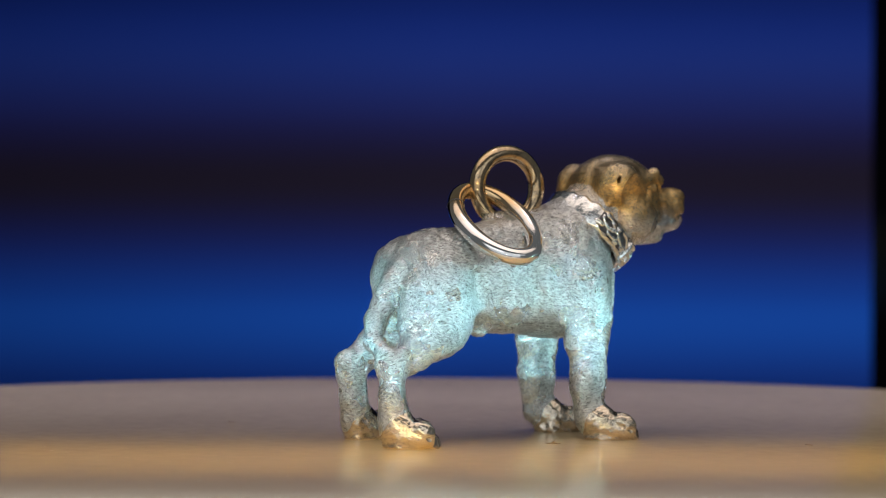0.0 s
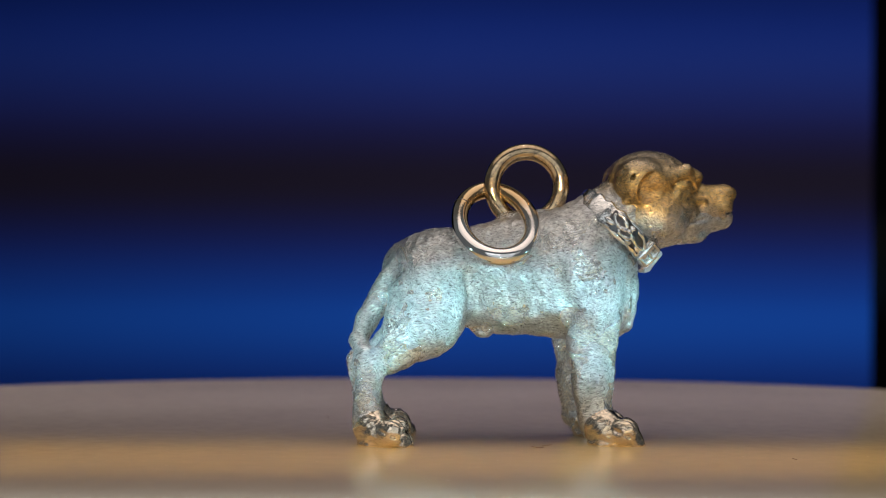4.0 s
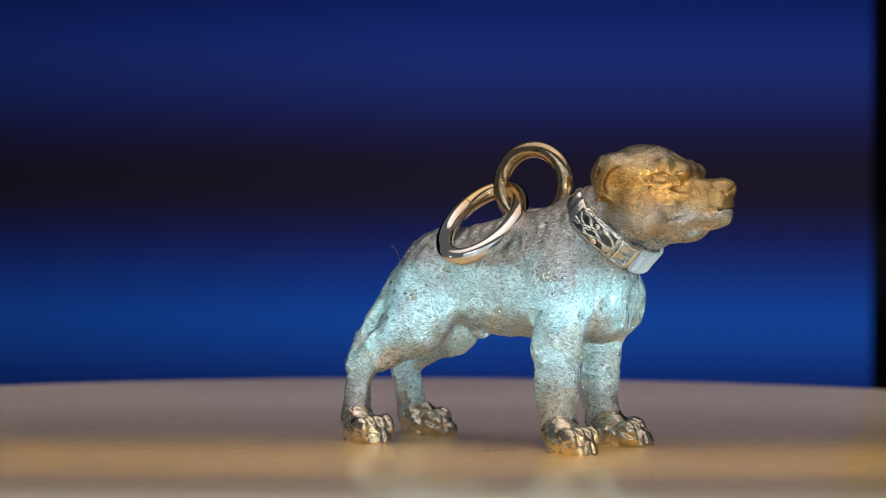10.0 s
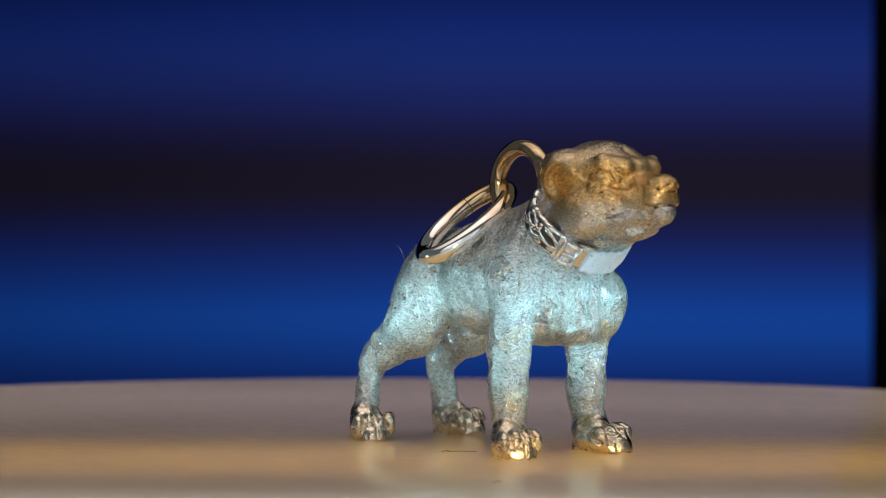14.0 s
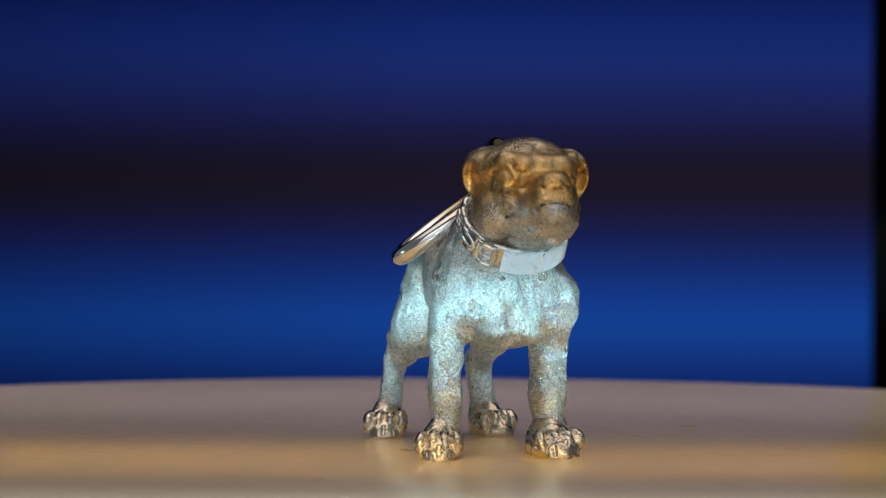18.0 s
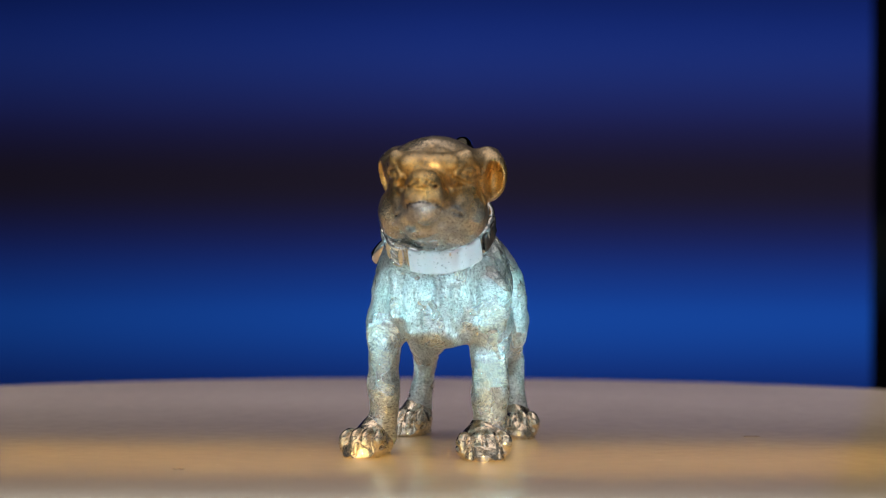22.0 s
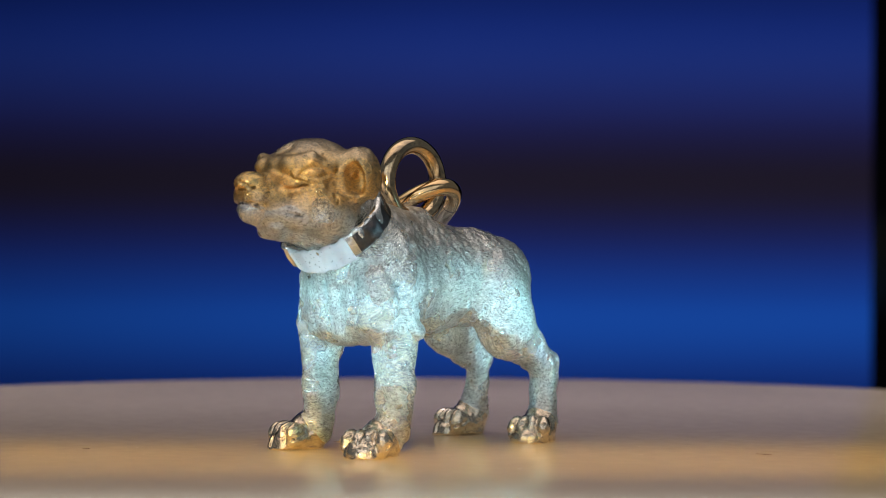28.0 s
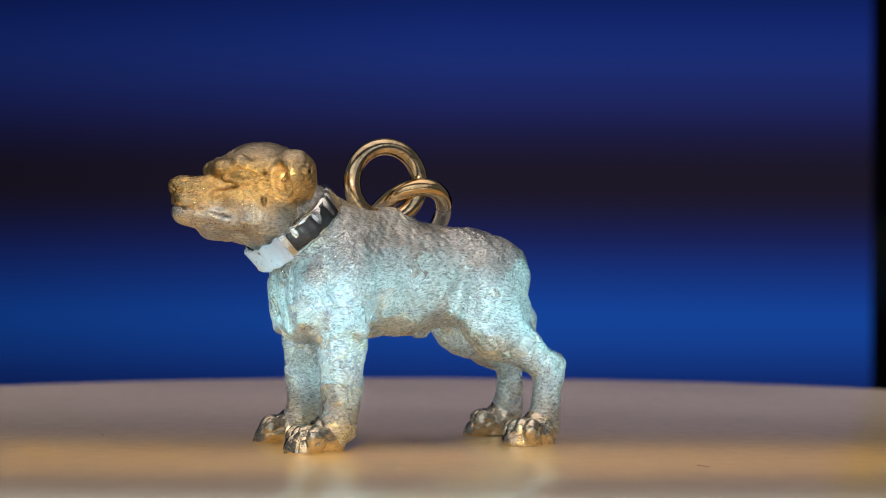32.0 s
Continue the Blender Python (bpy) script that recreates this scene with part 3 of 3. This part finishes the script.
tagged(charm, "cast silver dog charm, warm light painted on its head, standing on the turntable", "charm")
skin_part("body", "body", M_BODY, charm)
head = skin_part("head", "head", M_HEAD, charm, "silver dog head with warm light painted in above the jaw")
skin_part("jaw", "jaw", M_JAW, head, "bright silver lower jaw")
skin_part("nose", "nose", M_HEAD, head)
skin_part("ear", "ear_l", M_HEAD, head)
# Dark tube laid in the groove of the left ear.
fold = [Vector(p) * MM for p in ((6.80, 3.66, 14.74), (6.62, 3.76, 14.56), (6.40, 3.88, 14.30), (6.22, 3.98, 14.06))]
part("ear_fold", tube(fold, 0.11 * MM, closed=False, n=10), M_DARK, head, "dark line along the ear's fold")
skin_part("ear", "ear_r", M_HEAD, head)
for s in (-1, 1):
    # Dark tubes laid in the front of the mouth groove.
    lips = [(12.30, 0.02, 12.40), (12.20, 0.30, 12.37), (12.02, 0.54, 12.33), (11.88, 0.66, 12.28)]
    part("mouth_line", tube([Vector((x, HY + s * y, z)) * MM for x, y, z in lips], lambda u: (0.085 - 0.03 * u + 0.025 * math.sin(u * 43)) * MM, closed=False, n=10), M_DARK, head, "dark line of the mouth")
skin_part("tail", "tail", M_BODY, charm)
for side in ("fr", "fl", "hr", "hl"):
    leg = skin_part("leg", "leg_" + side, M_BODY, charm)
    skin_part("paw", "paw_" + side, M_PAW, leg, "polished paw with grooved toes")


# collar: a slanting band with a dark gap and a buckle
def band(centre, axis, across, r0, r1, thick, width, a0, a1, n=72, dent=0.0, seed=0):
    """A stretch of a flat band round the neck, from angle a0 to a1."""
    bm = bmesh.new()
    axis, across = Vector(axis).normalized(), Vector(across).normalized()
    down = axis.cross(across).normalized()
    rows = []
    for i in range(n + 1):
        a = radians(a0 + (a1 - a0) * i / n)
        rim = []
        for h, t in ((-0.5, 0), (-0.5, 0.7), (-0.38, 1), (0.38, 1), (0.5, 0.7), (0.5, 0)):
            wob = dent * (noise.noise(Vector((a * 6, h * 4, seed))) )
            r = 1 + (thick * t + wob * t)
            p = Vector(centre) + across * math.cos(a) * (r0 + r - 1) + down * math.sin(a) * (r1 + r - 1) + axis * (h * width + 0.9 * wob)
            rim.append(bm.verts.new(p * MM))
        rows.append(rim)
    for p, q in zip(rows, rows[1:]):
        for k in range(6):
            bm.faces.new((p[k], q[k], q[(k + 1) % 6], p[(k + 1) % 6]))
    bm.faces.new(rows[0])
    bm.faces.new(rows[-1][::-1])
    bmesh.ops.recalc_face_normals(bm, faces=bm.faces)
    return smooth(bm)


NECK = (5.85, 0.80, 11.40)
TILT = (0.667, 0.0, 0.745)
collar = part("collar", band(NECK, TILT, (0, 1, 0), 2.42, 2.35, 0.32, 1.35, 0, 360, 120, 0.10, 1), M_COLLAR, charm, "bright polished silver collar band")
part("collar_inlay", band(NECK, TILT, (0, 1, 0), 2.76, 2.69, 0.03, 1.02, -30, 40, 40, 0.16, 2), M_DARK, collar, "blackened inlay in the collar")
part("collar_inlay", band(NECK, TILT, (0, 1, 0), 2.76, 2.69, 0.03, 0.98, 158, 212, 40, 0.14, 3), M_DARK, collar, "blackened inlay in the collar")


def on_collar(angle, lift=0.0, along=0.0):
    """A place on the collar's outer face, in millimetres, and the way out from it."""
    axis = Vector(TILT).normalized()
    a = radians(angle)
    out = Vector((0, 1, 0)) * math.cos(a) + axis.cross(Vector((0, 1, 0))) * math.sin(a)
    return Vector(NECK) + out * (2.72 + lift) + axis * along, out, axis


def bead(angle, along, rx, ry, rz):
    p, out, axis = on_collar(angle, 0.02, along)
    side = axis.cross(out)
    bm = bmesh.new()
    bmesh.ops.create_uvsphere(bm, u_segments=14, v_segments=9, radius=1)
    for v in bm.verts:
        c = v.co.copy()
        v.co = (p + out * (c.z * rz) + axis * (c.x * rx) + side * (c.y * ry)) * MM
    return smooth(bm)


# Raised stretch added to carry the painted white reflection.
part("collar_front", band(NECK, TILT, (0, 1, 0), 2.72, 2.65, 0.17, 1.36, 246, 322, 60, 0.20, 5), M_COLLAR_LIT, collar, "front of the collar with its bright reflection painted white")
def link(angle, along, length, width, skew, thick):
    """A small cast wire link lying in the dark channel of the collar."""
    p, out, axis = on_collar(angle, 0.04, along)
    side = axis.cross(out)
    path = []
    for k in range(28):
        a = 2 * math.pi * k / 28
        u, w = length * math.cos(a), width * math.sin(a)
        path.append((p + side * (u + skew * w) + axis * (w - skew * u) - out * (u * u / 5.4)) * MM)
    return tube(path, lambda u: (thick + 0.025 * math.sin(u * 31 + angle)) * MM, n=10)


rnd = random.Random(6)
for angle, along, length, width, skew in ((200, 0.10, 0.62, 0.26, 0.25), (184, -0.14, 0.42, 0.20, -0.2), (172, 0.16, 0.46, 0.22, 0.35)):
    part("collar_link", link(angle, along, length, width, skew, 0.11), M_COLLAR, collar)
for angle, along in ((162, -0.2), (177, 0.3), (189, 0.32), (192, -0.36), (207, -0.3)):
    part("bead", bead(angle, along, rnd.uniform(0.12, 0.2), rnd.uniform(0.2, 0.36), rnd.uniform(0.08, 0.15)), M_COLLAR, collar)
for angle in (218, 236):
    part("buckle_bar", bead(angle, 0.0, 0.72, 0.16, 0.24), M_COLLAR, collar)
for along in (-0.55, 0.55):
    part("buckle_bar", bead(227, along, 0.16, 0.50, 0.24), M_COLLAR, collar)
part("buckle_tongue", bead(229, 0.0, 0.10, 0.55, 0.22), M_COLLAR, collar)


def ring_path(centre, ex, ez, a, b, n=96):
    ex, ez = Vector(ex).normalized(), Vector(ez).normalized()
    return [(Vector(centre) + ex * (a * math.cos(2 * math.pi * i / n)) + ez * (b * math.sin(2 * math.pi * i / n))) * MM for i in range(n)]


bail = part("hanging_loop", tube(ring_path((1.04, 1.35, 13.74), (1, 0, 0), (0, 0, 1), 1.89, 1.89), 0.46 * MM, n=24), M_LOOP, charm, "round wire loop soldered to the back, warm light painted into its colour")

# the oval jump ring hangs through the loop and lies on the flank
AL = radians(36)
JUMP_PATH = ring_path((-0.90, -0.75, 11.72), (1, -0.10, 0), (0, math.cos(AL), math.sin(AL)), 1.92, 3.10)
jump = part("jump_ring", tube(JUMP_PATH, 0.47 * MM, n=24), M_RING)
tagged(jump, "oval polished wire jump ring hanging in the charm's loop", "ring")


def seam_ring(path, i, radius):
    d = (path[i + 1] - path[i - 1]).normalized()
    u = d.orthogonal().normalized()
    w = d.cross(u)
    return tube([path[i] + (u * math.cos(a) + w * math.sin(a)) * radius for a in [2 * math.pi * k / 32 for k in range(32)]], 0.025 * MM, n=8)


part("seam", seam_ring(JUMP_PATH, 40, 0.465 * MM), M_DARK, jump, "dark cut where the ring closes")


# hairs and dust on the plate
def fibre(x, y, length, turn, seed, parent, name="dust_fibre"):
    rnd = random.Random(seed)
    p, a, path = Vector((x, y, 0.015)), turn, []
    for k in range(14):
        path.append(p * MM)
        a += rnd.uniform(-0.55, 0.55)
        p = p + Vector((math.cos(a), math.sin(a), 0)) * length / 14
    ob = part(name, tube(path, 0.016 * MM, closed=False, n=6), M_FIBRE)
    tagged(ob, "fine curled brown dust fibre lying on the plate", "dust fibre", "dust on the plate")
    return ob


RUMP = [Vector(p) * MM for p in ((-5.6, -1.1, 9.5), (-5.72, -1.18, 9.8), (-5.8, -1.22, 10.1), (-5.95, -1.28, 10.35), (-6.15, -1.3, 10.5))]
rump_hair = tagged(part("dust_fibre", tube(RUMP, 0.014 * MM, closed=False, n=6), M_FIBRE), "fine dark dust fibre clinging to the charm's rump", "dust fibre", "dust on the charm")

FIBRES = [fibre(-2.6, -5.3, 1.8, 0.4, 3, None), fibre(-2.2, -4.8, 1.2, 2.4, 5, None), fibre(14.0, 9.2, 1.0, 0.7, 8, None), fibre(-6.6, -18.2, 0.6, 1.0, 9, None)]

# ---------------------------------------------------------------- what moves
TURN = ((0, 105.336), (4, 82.30), (8, 58.92), (12, 36.90), (16, 14.03), (20, -10.15), (24, -32.48), (28, -55.41), (32, -78.33))
FOOT = pose(0.75 * MM, -3.25 * MM, 0, 0, 0, -76.74)


def motions():
    spin = [(t, pose(0, 0, 0, 0, 0, a)) for t, a in TURN]
    walk(turntable, spin)
    slip = {28: (0.10, -0.8), 32: (0.17, -1.4)}
    stand = [(t, pose(slip.get(t, (0, 0))[0] * MM, 0, 0, 0, 0, slip.get(t, (0, 0))[1]) @ m @ FOOT) for t, m in spin]
    walk(charm, stand)
    walk(jump, stand)
    walk(rump_hair, stand)
    for hair in FIBRES:
        walk(hair, spin)


motions()
